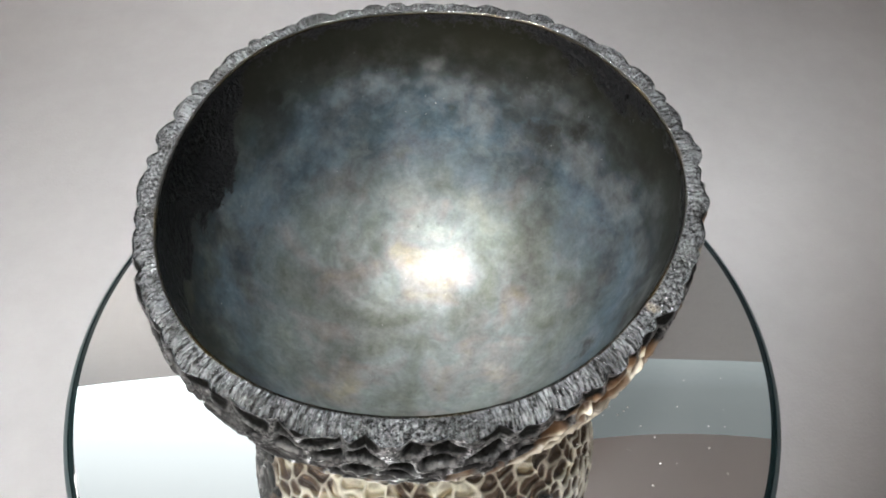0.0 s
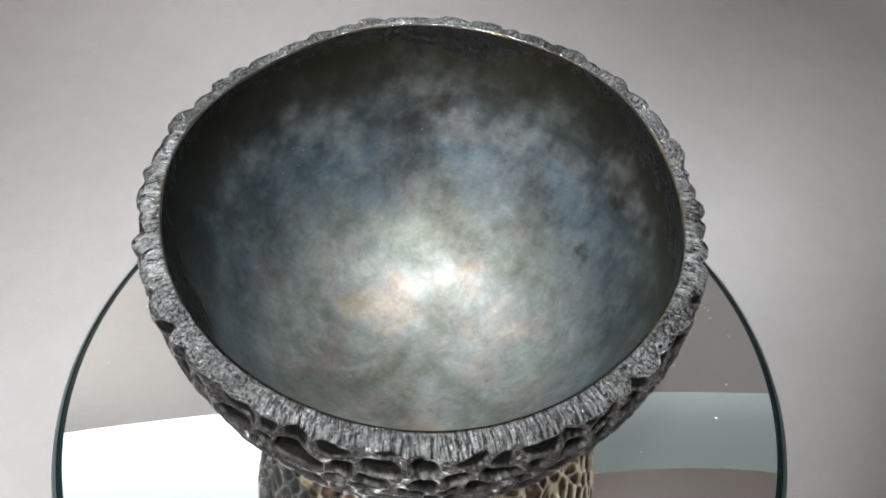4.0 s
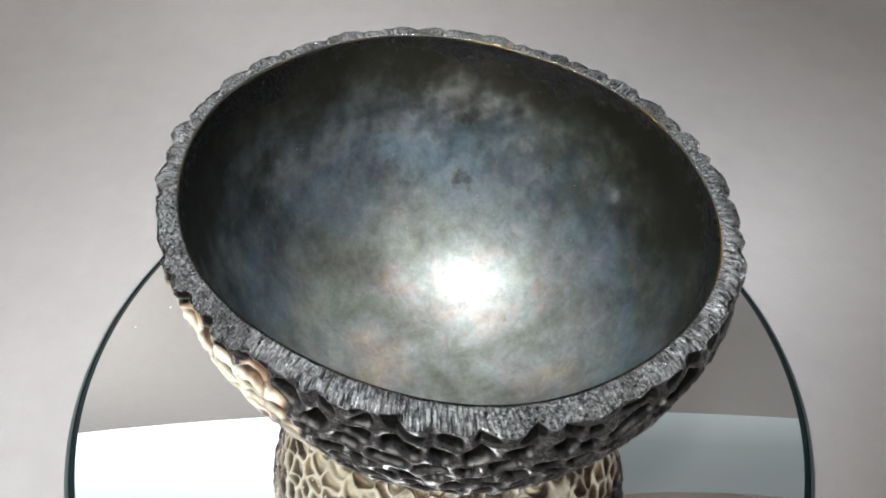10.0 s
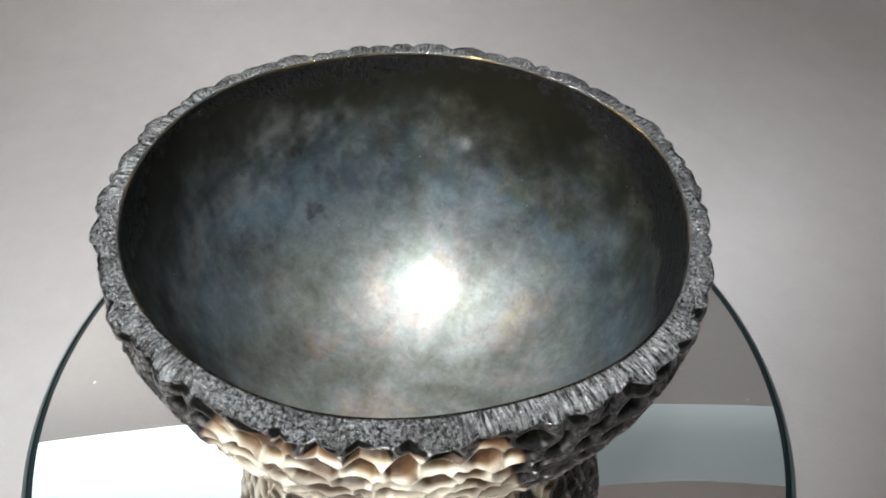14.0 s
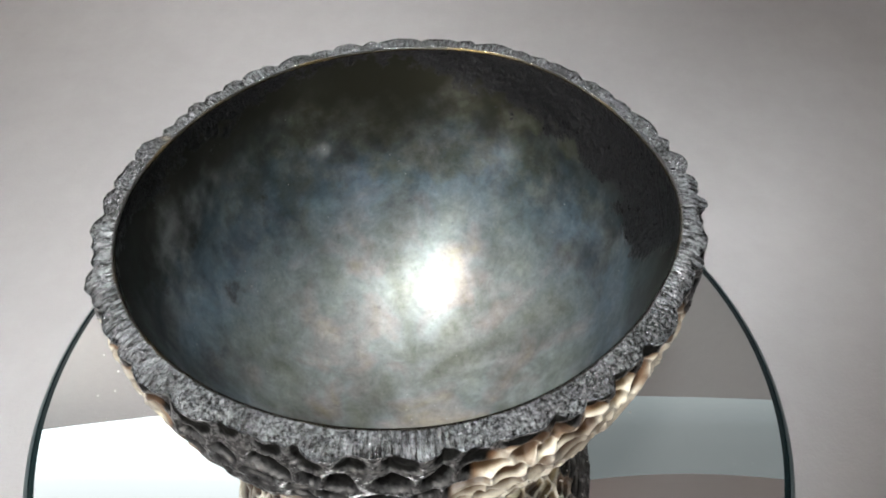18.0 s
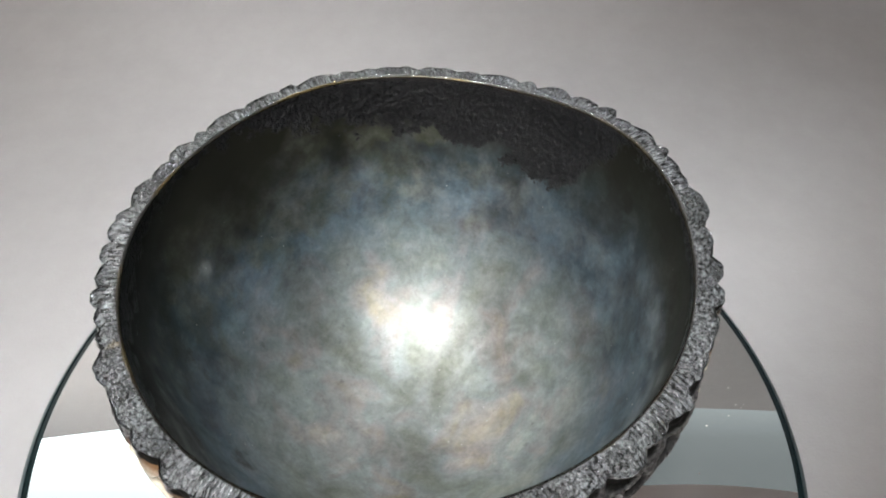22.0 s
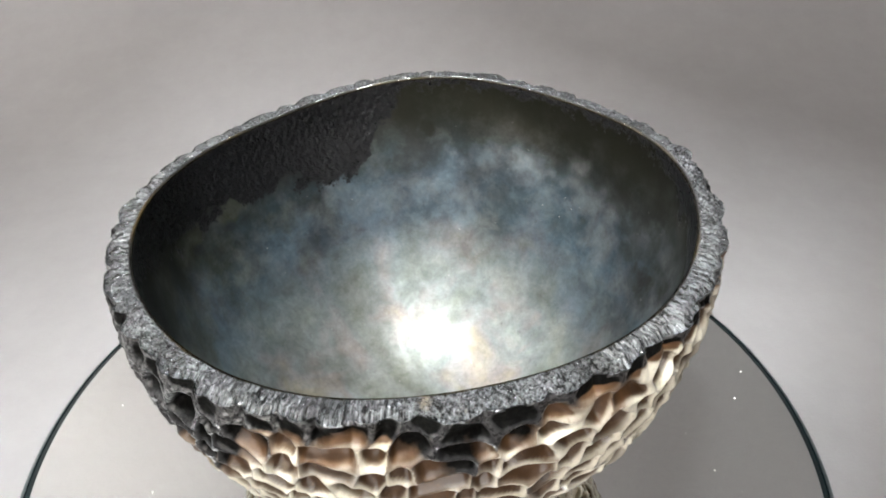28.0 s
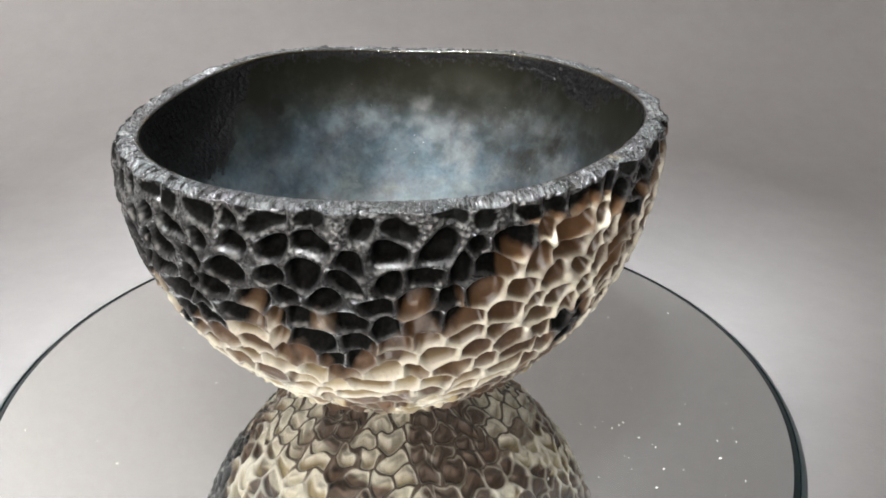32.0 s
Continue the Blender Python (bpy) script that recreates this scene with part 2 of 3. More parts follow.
def mirror_material():
    n = Nodes("silvered_glass")
    haze = n.noise(40, 5)
    return n.done(base_color=(0.93, 0.94, 0.935), metallic=n.ramp(n.noise(14, 6, 0.65), [(0.35, 0.985), (0.7, 0.95)]), roughness=n.ramp(haze, [(0.4, 0.0), (0.9, 0.03)]), specular_ior_level=0.3)


def glass_edge_material():
    n = Nodes("green_glass_edge")
    return n.done(base_color=n.mix(n.noise(60, 3), (0.004, 0.008, 0.009), (0.007, 0.016, 0.018)), roughness=0.05, specular_ior_level=0.5)


def plain_material(name, colour, rough, metal=0.0, vary=0.12, scale=30):
    n = Nodes(name)
    dark = tuple(c * (1 - vary) for c in colour)
    grain = n.noise(scale, 5)
    return n.done(base_color=n.mix(grain, dark, colour), roughness=rough, metallic=metal, normal=n.bump(grain, 0.001, 0.15))


def glow_material(name, colour, low, high, axis=1, width=1.0):
    """A lit diffuser, from low to high across its width."""
    n = Nodes(name)
    x = n.node("ShaderNodeSeparateXYZ")
    n.put(x.inputs[0], n.coord)
    share = n.ramp(n.math("ADD", n.math("DIVIDE", x.outputs[axis], width), 0.5), [(0.0, 0.0), (0.3, 0.03), (0.48, 0.14), (0.64, 0.5), (0.84, 1.0)])
    glow = n.node("ShaderNodeEmission")
    n.put(glow.inputs[0], colour)
    n.put(glow.inputs[1], n.math("ADD", n.math("MULTIPLY", share, high - low), low))
    n.tree.links.new(glow.outputs[0], n.out.inputs[0])
    return n.mat


CLAY, LIP, LUSTRE, PAPER = shell_material(), rim_material(), lining_material(), paper_material()
MIRROR, GLASS_EDGE = mirror_material(), glass_edge_material()
BEVEL = plain_material("ground_glass_bevel", (0.05, 0.066, 0.07), 0.3)
BLACK_PLASTIC = plain_material("black_plastic", (0.02, 0.02, 0.022), 0.45)
DUST = plain_material("dust", (0.75, 0.74, 0.72), 0.8)
WALL_PAINT = plain_material("taupe_wall", (0.22, 0.205, 0.198), 0.9, scale=4)
CEILING_PAINT = plain_material("taupe_ceiling", (0.26, 0.235, 0.225), 0.9, scale=4)
PANEL = glow_material("panel_diffuser", (0.91, 0.98, 1.0), 0.85, PANEL_GLOW, 1, 0.6)
BOARD = glow_material("board_diffuser", (0.86, 0.98, 1.0), BOARD_GLOW * 0.45, BOARD_GLOW, 1, 0.3)
FILL_PANE = glow_material("fill_pane", (1.0, 0.97, 0.935), FILL_GLOW, FILL_GLOW)
WHITE_PAINT = plain_material("pale_paint", (0.45, 0.44, 0.43), 0.8, scale=4)
SIDE_GLOW = glow_material("side_fill_diffuser", (1.0, 0.975, 0.935), SIDE_POWER, SIDE_POWER)
CARD = plain_material("taupe_card", (0.80, 0.70, 0.67), 0.9, scale=4)
WARM_GLOW = glow_material("warm_diffuser", (1.0, 0.80, 0.55), WARM_POWER, WARM_POWER)
LAMP_GLOW = glow_material("lamp_diffuser", (0.98, 1.0, 1.0), LAMP_POWER, LAMP_POWER)


# ---- mesh helpers ----
def grid_mesh(name, grid, material, closed=True, attrs=None, flip=False):
    """A smooth mesh from a grid of places (rows, columns, 3); closed: the columns run round."""
    rows, cols = grid.shape[:2]
    mesh = bpy.data.meshes.new(name)
    i, j = np.meshgrid(np.arange(rows - 1), np.arange(cols if closed else cols - 1), indexing="ij")
    k = (j + 1) % cols
    quads = np.stack([i * cols + j, i * cols + k, (i + 1) * cols + k, (i + 1) * cols + j], -1).reshape(-1, 4)
    if flip:
        quads = quads[:, ::-1]
    mesh.vertices.add(rows * cols)
    mesh.vertices.foreach_set("co", grid.reshape(-1).astype(np.float32))
    mesh.loops.add(quads.size)
    mesh.loops.foreach_set("vertex_index", quads.reshape(-1).astype(np.int32))
    mesh.polygons.add(len(quads))
    mesh.polygons.foreach_set("loop_start", np.arange(0, quads.size, 4, dtype=np.int32))
    mesh.polygons.foreach_set("use_smooth", np.ones(len(quads), dtype=bool))
    for key, values in (attrs or {}).items():
        mesh.attributes.new(key, "FLOAT", "POINT").data.foreach_set("value", values.reshape(-1).astype(np.float32))
    mesh.update(calc_edges=True)
    mesh.validate()
    mesh.materials.append(material)
    return mesh


def part(name, mesh, parent, label=""):
    ob = new(name, mesh)
    ob.parent = parent
    return tagged(ob, label)


def from_bm(name, bm, material, smooth=False):
    mesh = bpy.data.meshes.new(name)
    bm.to_mesh(mesh)
    bm.free()
    mesh.materials.append(material)
    for p in mesh.polygons:
        p.use_smooth = smooth
    return mesh


def box(name, size, material, bevel=0.002, at=(0, 0, 0)):
    bm = bmesh.new()
    bmesh.ops.create_cube(bm, size=1, matrix=Matrix.Translation(at) @ Matrix.Diagonal((*size, 1)))
    if bevel:
        bmesh.ops.bevel(bm, geom=bm.edges[:], offset=bevel, segments=2, affect="EDGES")
    return from_bm(name, bm, material)


def turned(name, profile, material, count=256, attrs=None):
    """A mesh turned round z from a profile of (radius, height), from the inside out."""
    a = np.linspace(0, 2 * np.pi, count, endpoint=False)
    p = np.array(profile)
    grid = np.stack([p[:, :1] * np.cos(a), p[:, :1] * np.sin(a), p[:, 1:] + 0 * a], -1)
    return grid_mesh(name, grid, material, flip=True)


def smooth(x, lo, hi):
    x = np.clip((x - lo) / (hi - lo), 0, 1)
    return x * x * (3 - 2 * x)


def ripple(phi, z, seed, lengths, sizes):
    """Soft random waves on the bowl's round."""
    rng = np.random.default_rng(seed)
    total = 0 * phi
    for length, size in zip(lengths, sizes):
        for _ in range(6):
            k = max(1, round(0.36 / length * rng.uniform(0.6, 1.4)))
            total = total + size / 2.4 * np.sin(k * phi + rng.uniform(-1, 1) * 6.28 / length * z + rng.uniform(0, 6.28))
    return total


def blotch(x, y, z, seed, length):
    """Soft random clouds in space, of about unit size."""
    rng = np.random.default_rng(seed)
    total = 0 * x
    for _ in range(14):
        way = rng.normal(size=3)
        way *= 6.28 / length / np.linalg.norm(way) * rng.uniform(0.5, 1.6)
        total = total + np.sin(way[0] * x + way[1] * y + way[2] * z + rng.uniform(0, 6.28)) / 2.65
    return total


# ---- setting ----
def backdrop():
    """Grey paper that runs under the turntable and sweeps up behind it."""
    y = [-1.4, -0.6, 0.0, 0.10]
    z = [-0.035] * 4
    for a in np.linspace(0, 90, 24):
        y.append(0.15 + 0.35 * math.sin(radians(a)))
        z.append(-0.035 + 0.35 * (1 - math.cos(radians(a))))
    y += [0.5, 0.5, 0.5, 0.5]
    z += [0.60, 0.905, 0.908, 0.909]
    x = np.linspace(-1.5, 1.5, 41)
    grid = np.stack(np.broadcast_arrays(x[None], np.array(y)[:, None], np.array(z)[:, None]), -1).copy()
    grid[-3:, :, 2] += 0.13 * x * x - 0.08 * x
    ob = new("backdrop", grid_mesh("backdrop", grid, PAPER, closed=False))
    solid = ob.modifiers.new("thickness", "SOLIDIFY")
    solid.thickness, solid.offset = 0.002, -1
    tagged(ob, "seamless warm grey paper sweeping up behind the turntable", "backdrop", kind="structure")


def room():
    # unseen walls close the scene; the west one is pale to bounce light
    for name, size, at, paint, text in (
        ("wall_north", (5.2, 0.1, 2.6), (0, 2.05, 0.9), WALL_PAINT, "plain taupe room wall in shade"),
        ("wall_east", (0.1, 4.0, 2.6), (2.55, 0, 0.9), WALL_PAINT, "plain taupe room wall in shade"),
        ("wall_west", (0.1, 4.0, 2.6), (-2.55, 0, 0.9), WHITE_PAINT, "unseen pale grey wall, added to bounce light"),
    ):
        tagged(new(name, box(name, size, paint, 0, at)), text, "wall", kind="structure")
    # the wall round the added glowing pane, in four pieces round its opening
    south = tagged(new("wall_south"), "unseen pale grey wall round the added glowing pane", "wall", kind="structure")
    for size, at in (((5.2, 0.1, 0.75), (0, -2.05, -0.025)), ((5.2, 0.1, 0.65), (0, -2.05, 1.875)), ((0.6, 0.1, 1.2), (-2.3, -2.05, 0.95)), ((2.2, 0.1, 1.2), (1.5, -2.05, 0.95))):
        part("wall_piece", box("wall_piece", size, WHITE_PAINT, 0, at), south)
    # added fill light: a framed glowing pane, unseen behind the camera
    window = tagged(new("fill_panel_1"), "wide glowing pane behind the camera, unseen, added as fill light", "window", kind="structure")
    window.matrix_basis = pose(-0.8, -2.05, 0.95)
    part("pane", box("pane", (2.4, 0.006, 1.2), FILL_PANE, 0), window)
    for x in (-1.18, 0, 1.18):
        part("frame_post", box("frame_post", (0.05, 0.06, 1.2), WHITE_PAINT, 0.004, (x, 0.02, 0)), window)
    for z in (-0.575, 0.575):
        part("frame_rail", box("frame_rail", (2.4, 0.05, 0.05), WHITE_PAINT, 0.004, (0, 0.02, z)), window)
    tagged(new("ceiling", box("ceiling", (5.2, 4.2, 0.1), CEILING_PAINT, 0, (0, 0, 2.25))), "plain taupe ceiling in shade", "ceiling", kind="structure")
    tagged(new("floor", box("floor", (5.2, 4.2, 0.1), WALL_PAINT, 0, (0, 0, -0.45))), "plain floor below the table", "floor", kind="structure")
    tagged(new("table", box("table", (3.0, 1.95, 0.03), WALL_PAINT, 0.003, (0, -0.43, -0.0545))), "table under the grey paper", "table")


def lights():
    panel = tagged(new("light_panel"), "white diffuser panel glowing above the grey paper", "light")
    panel.matrix_basis = pose(-0.78, 0.48, 1.2)
    part("diffuser", box("diffuser", (1.5, 0.60, 0.004), PANEL, 0), panel)
    part("backing", box("backing", (1.52, 0.62, 0.02), BLACK_PLASTIC, 0.002, (0, 0, 0.014)), panel)
    for x in (-0.7, 0.7):
        part("hanger", box("hanger", (0.012, 0.012, 0.98), BLACK_PLASTIC, 0.002, (x, 0, 0.513)), panel)
    board = tagged(new("light_panel"), "dim pale blue diffuser panel above the grey paper", "light")
    board.matrix_basis = pose(0.78, 0.60, 1.2)
    part("diffuser", box("diffuser", (1.5, 0.32, 0.004), BOARD, 0), board)
    part("backing", box("backing", (1.5, 0.32, 0.02), WALL_PAINT, 0.002, (0, 0, 0.014)), board)
    for x in (-0.7, 0.7):
        part("hanger", box("hanger", (0.012, 0.012, 0.98), BLACK_PLASTIC, 0.002, (x, 0, 0.513)), board)
    card = tagged(new("bounce_card"), "taupe card hanging over the table", "card")
    card.matrix_basis = pose(0.78, 0.13, 1.185)
    bm = bmesh.new()
    rim = [(x, 0.29 + 0.065 * math.cos(3.0 * (x + 0.26)) - 0.04 * (x + 0.26) ** 2) for x in np.linspace(-0.75, 0.75, 41)]
    low = [bm.verts.new((x, y, -0.003)) for x, y in [(-0.75, -0.30), *rim, (0.75, -0.30)]]
    sheet = bm.faces.new(low)
    top = bmesh.ops.extrude_face_region(bm, geom=[sheet])["geom"]
    bmesh.ops.translate(bm, vec=(0, 0, 0.006), verts=[g for g in top if isinstance(g, bmesh.types.BMVert)])
    bmesh.ops.recalc_face_normals(bm, faces=bm.faces[:])
    part("card_sheet", from_bm("card_sheet", bm, CARD), card)
    for x in (-0.7, 0.7):
        part("hanger", box("hanger", (0.012, 0.012, 1.01), BLACK_PLASTIC, 0.002, (x, 0, 0.508)), card)
    # unseen lamp added to brighten the backdrop from the left
    side = tagged(new("side_fill"), "square white lamp on a pole, unseen, added to brighten the backdrop", "lamp")
    side.matrix_basis = look((-0.75, 0.08, 0.66), (-0.37, 0.53, 0.30))
    # unseen flag, added to block this lamp's light from the bowl
    part("side_blocker", box("side_blocker", (0.006, 0.20, 0.16), BLACK_PLASTIC, 0.001, (0.103, 0, -0.075)), side)
    part("diffuser", box("diffuser", (0.18, 0.18, 0.004), SIDE_GLOW, 0), side)
    part("housing", box("housing", (0.20, 0.20, 0.05), BLACK_PLASTIC, 0.004, (0, 0, 0.03)), side)
    part("pole", box("pole", (0.014, 0.014, 1.52), BLACK_PLASTIC, 0.002, (0, 0, 0.0)), side).matrix_basis = side.matrix_basis.inverted() @ pose(-0.78, 0.045, 1.44)
    warm = tagged(new("warm_lamp"), "small warm studio lamp in front of the table", "lamp")
    warm.matrix_basis = look((-0.55, -0.76, 0.50), (0, 0, 0.04))
    part("diffuser", box("diffuser", (0.10, 0.10, 0.004), WARM_GLOW, 0), warm)
    part("housing", box("housing", (0.12, 0.12, 0.05), BLACK_PLASTIC, 0.004, (0, 0, 0.03)), warm)
    part("pole", box("pole", (0.012, 0.012, 1.69), BLACK_PLASTIC, 0.002, (0, 0, 0.0)), warm).matrix_basis = warm.matrix_basis.inverted() @ pose(-0.583, -0.806, 1.355)
    lamp = tagged(new("overhead_lamp"), "square white studio lamp hanging over the bowl", "lamp")
    lamp.matrix_basis = look((-0.12, -0.19, 0.80), (0, 0, 0.0))
    part("diffuser", box("diffuser", (0.10, 0.10, 0.004), LAMP_GLOW, 0), lamp)
    part("housing", box("housing", (0.20, 0.20, 0.05), BLACK_PLASTIC, 0.004, (0, 0, 0.03)), lamp)
    # unseen panels of uneven length, added to cut the lamp's spill on the paper
    for x, y, w, d, long in ((-0.079, 0, 0.006, 0.164, 0.31), (0.061, 0, 0.006, 0.164, 0.51), (0, -0.079, 0.152, 0.006, 0.46), (0, 0.079, 0.152, 0.006, 0.35)):
        part("spill_blocker", box("spill_blocker", (w, d, long), WALL_PAINT, 0.001, (x, y, 0.004 - long / 2)), lamp)
    part("hanger", box("hanger", (0.012, 0.012, 1.44), BLACK_PLASTIC, 0.002, (0, 0, 0.77)), lamp)


# ---- turntable ----
def turntable():
    stand = tagged(new("turntable"), "round mirror turntable with a dark green glass edge", "turntable")
    part("mirror", turned("mirror", [(0.0, 0), (0.03, 0), (0.07, 0), (0.0977, 0)], MIRROR, 256), stand, "silvered round mirror top")
    part("bevel", turned("bevel", [(0.0993, -0.0001), (0.1002, -0.0005), (0.1008, -0.0014)], BEVEL, 256), stand, "grey-green ground bevel round the glass")
    part("glass_edge", turned("glass_edge", [(0.0977, 0), (0.0993, -0.0003), (0.1001, -0.0009), (0.1007, -0.0016), (0.1007, -0.0046), (0.1003, -0.0054), (0.0995, -0.006), (0.06, -0.006)], GLASS_EDGE, 256), stand, "dark green polished glass edge")
    part("base", turned("base", [(0.0, -0.0065), (0.05, -0.0065), (0.052, -0.009), (0.052, -0.034), (0.0, -0.034)], BLACK_PLASTIC, 96), stand, "black plastic motor base")
    rng = np.random.default_rng(5)
    bm = bmesh.new()
    for _ in range(110):
        r, a = 0.092 * math.sqrt(rng.uniform(0.25, 1)), rng.uniform(0, 6.28)
        if rng.uniform() < 0.6:
            a = radians(rng.normal(-30, 14)) if rng.uniform() < 0.6 else radians(rng.normal(115, 10))
        s = rng.uniform(0.00008, 0.00024)
        m = pose(r * math.cos(a), r * math.sin(a), s * 0.4, 0, 0, rng.uniform(0, 360)) @ Matrix.Diagonal((s * rng.uniform(0.8, 2.4), s, s * 0.5, 1))
        bmesh.ops.create_icosphere(bm, subdivisions=1, radius=1, matrix=m)
    tagged(part("dust_specks", from_bm("dust_specks", bm, DUST), stand, "white dust specks"), kind="stuff")
    return stand


# ---- bowl ----
RIM_Z = [72.67, 0.97, 3.73, 0.05, -0.37, 0.41, 0.34, -0.44, -0.14, 0.15, -0.25, -0.04, -0.01]
RIM_R = [53.81, -0.24, -1.79, 0.41, 1.1, 0.19, 0.05, 0.04, -0.02, 0.17, 0.11, 0.06, -0.11]
WALL = 0.0043


def waves(c, phi):
    return (c[0] + sum(c[2 * k - 1] * np.cos(k * phi) + c[2 * k] * np.sin(k * phi) for k in range(1, len(c) // 2 + 1))) / 1000


def around(phi, pairs):
    """A value round the bowl, from pairs of degrees and value."""
    d = [p[0] for p in pairs]
    v = [p[1] for p in pairs]
    return np.interp(np.degrees(phi) % 360, [d[-1] - 360, *d, d[0] + 360], [v[-1], *v, v[0]])


# the outer flank: height and radius in millimetres
OUTER = [(0.0, 9.0), (0.8, 12.0), (2.0, 15.6), (4.0, 20.8), (8.0, 28.4), (12.0, 34.4), (20.0, 43.2), (30.0, 51.2), (40.0, 56.2), (50.0, 59.2), (60.0, 60.7), (65.0, 60.5), (69.5, 59.8)]
# how far the brown smoke reaches down inside, by degrees round the bowl
SMOKE = [(0, 0.0), (25, 0.1), (40, 0.4), (75, 0.4), (100, 0.05), (185, 0.0), (210, 0.8), (235, 1.0), (280, 1.0), (310, 0.5), (340, 0.0)]
# where the lustre is duller, by degrees
DULL = [(0, 0.6), (90, 0.7), (120, 0.2), (150, 0.0), (300, 0.0), (335, 0.6)]
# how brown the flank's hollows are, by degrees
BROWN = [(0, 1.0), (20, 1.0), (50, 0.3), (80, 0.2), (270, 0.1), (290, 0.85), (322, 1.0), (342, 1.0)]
# how ashy the burnt lip is, by degrees round the bowl
CRUST = [(0, 0.3), (30, 0.8), (75, 1.0), (100, 0.3), (140, 0.05), (205, 0.08), (225, 1.0), (300, 1.0), (330, 0.3)]
SCORCH = [(0, 0.086), (28, 0.080), (38, 0.046), (58, 0.046), (74, 0.050), (81, 0.068), (88, 0.088), (122, 0.088), (130, 0.072), (139, 0.036), (152, 0.016), (200, 0.026), (225, 0.046), (236, 0.046), (248, 0.041), (262, 0.044), (272, 0.042), (279, 0.050), (288, 0.057), (292, 0.0645), (308, 0.067), (322, 0.0665), (336, 0.067), (350, 0.072)]
BURNT = [(0, 0.002), (14, 0.002), (18, 0.003), (28, 0.008), (36, 0.009), (46, 0.008), (52, 0.005), (60, 0.002), (145, 0.002), (152, 0.012), (157, 0.019), (168, 0.024), (178, 0.020), (186, 0.017), (195, 0.0185), (201, 0.0125), (211, 0.017), (226, 0.0125), (240, 0.007), (252, 0.003), (268, 0.002), (288, 0.004), (296, 0.007), (310, 0.0065), (322, 0.004), (338, 0.006), (344, 0.003)]


# stains of the lining: degrees round, millimetres below the lip, half widths in degrees and millimetres, strength
PALE = [(82, 24, 6, 4, 0.8), (72, 28, 5, 3, 0.9), (86, 20, 6, 3, 0.7), (70, 32, 3, 6, 0.7), (72, 22, 4, 4, 0.8), (87, 16, 5, 3, 0.6), (84, 10, 4, 3, 0.25), (34, 26.5, 8, 3.5, 1.0), (18, 28.5, 7, 3.5, 0.9), (58, 22, 6, 4, 0.5), (15, 25, 8, 3, 0.8)]
PALE += [(357, 24.5, 8, 3, 0.8), (323, 16.5, 7, 4, 1.0), (337, 15, 7, 4, 0.8), (47, 10, 14, 5, 0.5), (47, 17, 10, 4, 0.4), (0, 17, 10, 4, 0.55), (171, 21, 2.5, 4, 0.7), (278, 24.5, 2.5, 2.5, 0.9), (111, 21, 12, 4, 0.5), (78, 26, 3, 8, 0.6)]
DARK = [(49, 27, 7, 4, 0.9), (39, 24, 6, 4, 0.8), (350, 14, 9, 6, 0.8), (331, 22, 3, 1.5, 0.9), (332, 38, 5, 3, 0.7), (138, 14, 3, 3, 1.0), (304, 28, 9, 6, 0.5), (64, 6, 8, 5, 0.6), (120, 8, 20, 5, 0.4), (260, 8, 20, 6, 0.3)]
BLUE = [(136, 30, 16, 8, 1.0), (12, 32, 12, 6, 0.8), (190, 28.5, 12, 4, 0.8), (151, 32, 16, 7, 0.9), (111, 23.5, 14, 6, 0.9), (351, 31, 16, 6, 1.0), (23, 35, 12, 6, 0.8), (68, 44, 10, 6, 0.9), (309, 26, 10, 5, 0.8), (285, 27, 8, 5, 0.6), (349, 26, 10, 5, 0.6), (163, 26, 10, 5, 0.8), (107, 21, 10, 4, 0.8), (20, 46, 12, 6, 0.6)]
OLIVE = [(283, 18.7, 8, 6, 0.8), (278, 14, 10, 5, 0.8), (233, 15, 7, 3, 1.0), (227, 13, 6, 3, 0.8), (220, 16, 7, 3, 1.0), (201, 16, 6, 3, 0.9), (236, 12.6, 6, 4, 0.9), (235, 17, 8, 4, 0.7), (190, 25, 10, 3, 0.5), (47, 25, 9, 4, 0.3), (240, 30, 26, 8, 0.55), (262, 22, 22, 8, 0.6), (215, 27, 16, 7, 0.5), (286, 30, 16, 9, 0.5), (305, 22, 12, 9, 0.45)]


def stains(phi, below, marks, warp):
    """Soft spots round the bowl, their outlines bent by warp, which is about one in size."""
    total = 0 * phi
    for at, low, wide, tall, strength in marks:
        turn = (np.degrees(phi) - at + 180) % 360 - 180
        d = np.hypot(turn / wide, (below * 1000 - low) / tall) / 1.25 + 0.20 * warp
        total = np.maximum(total, strength * (1 - smooth(d, 0.0, 1.45)))
    return total


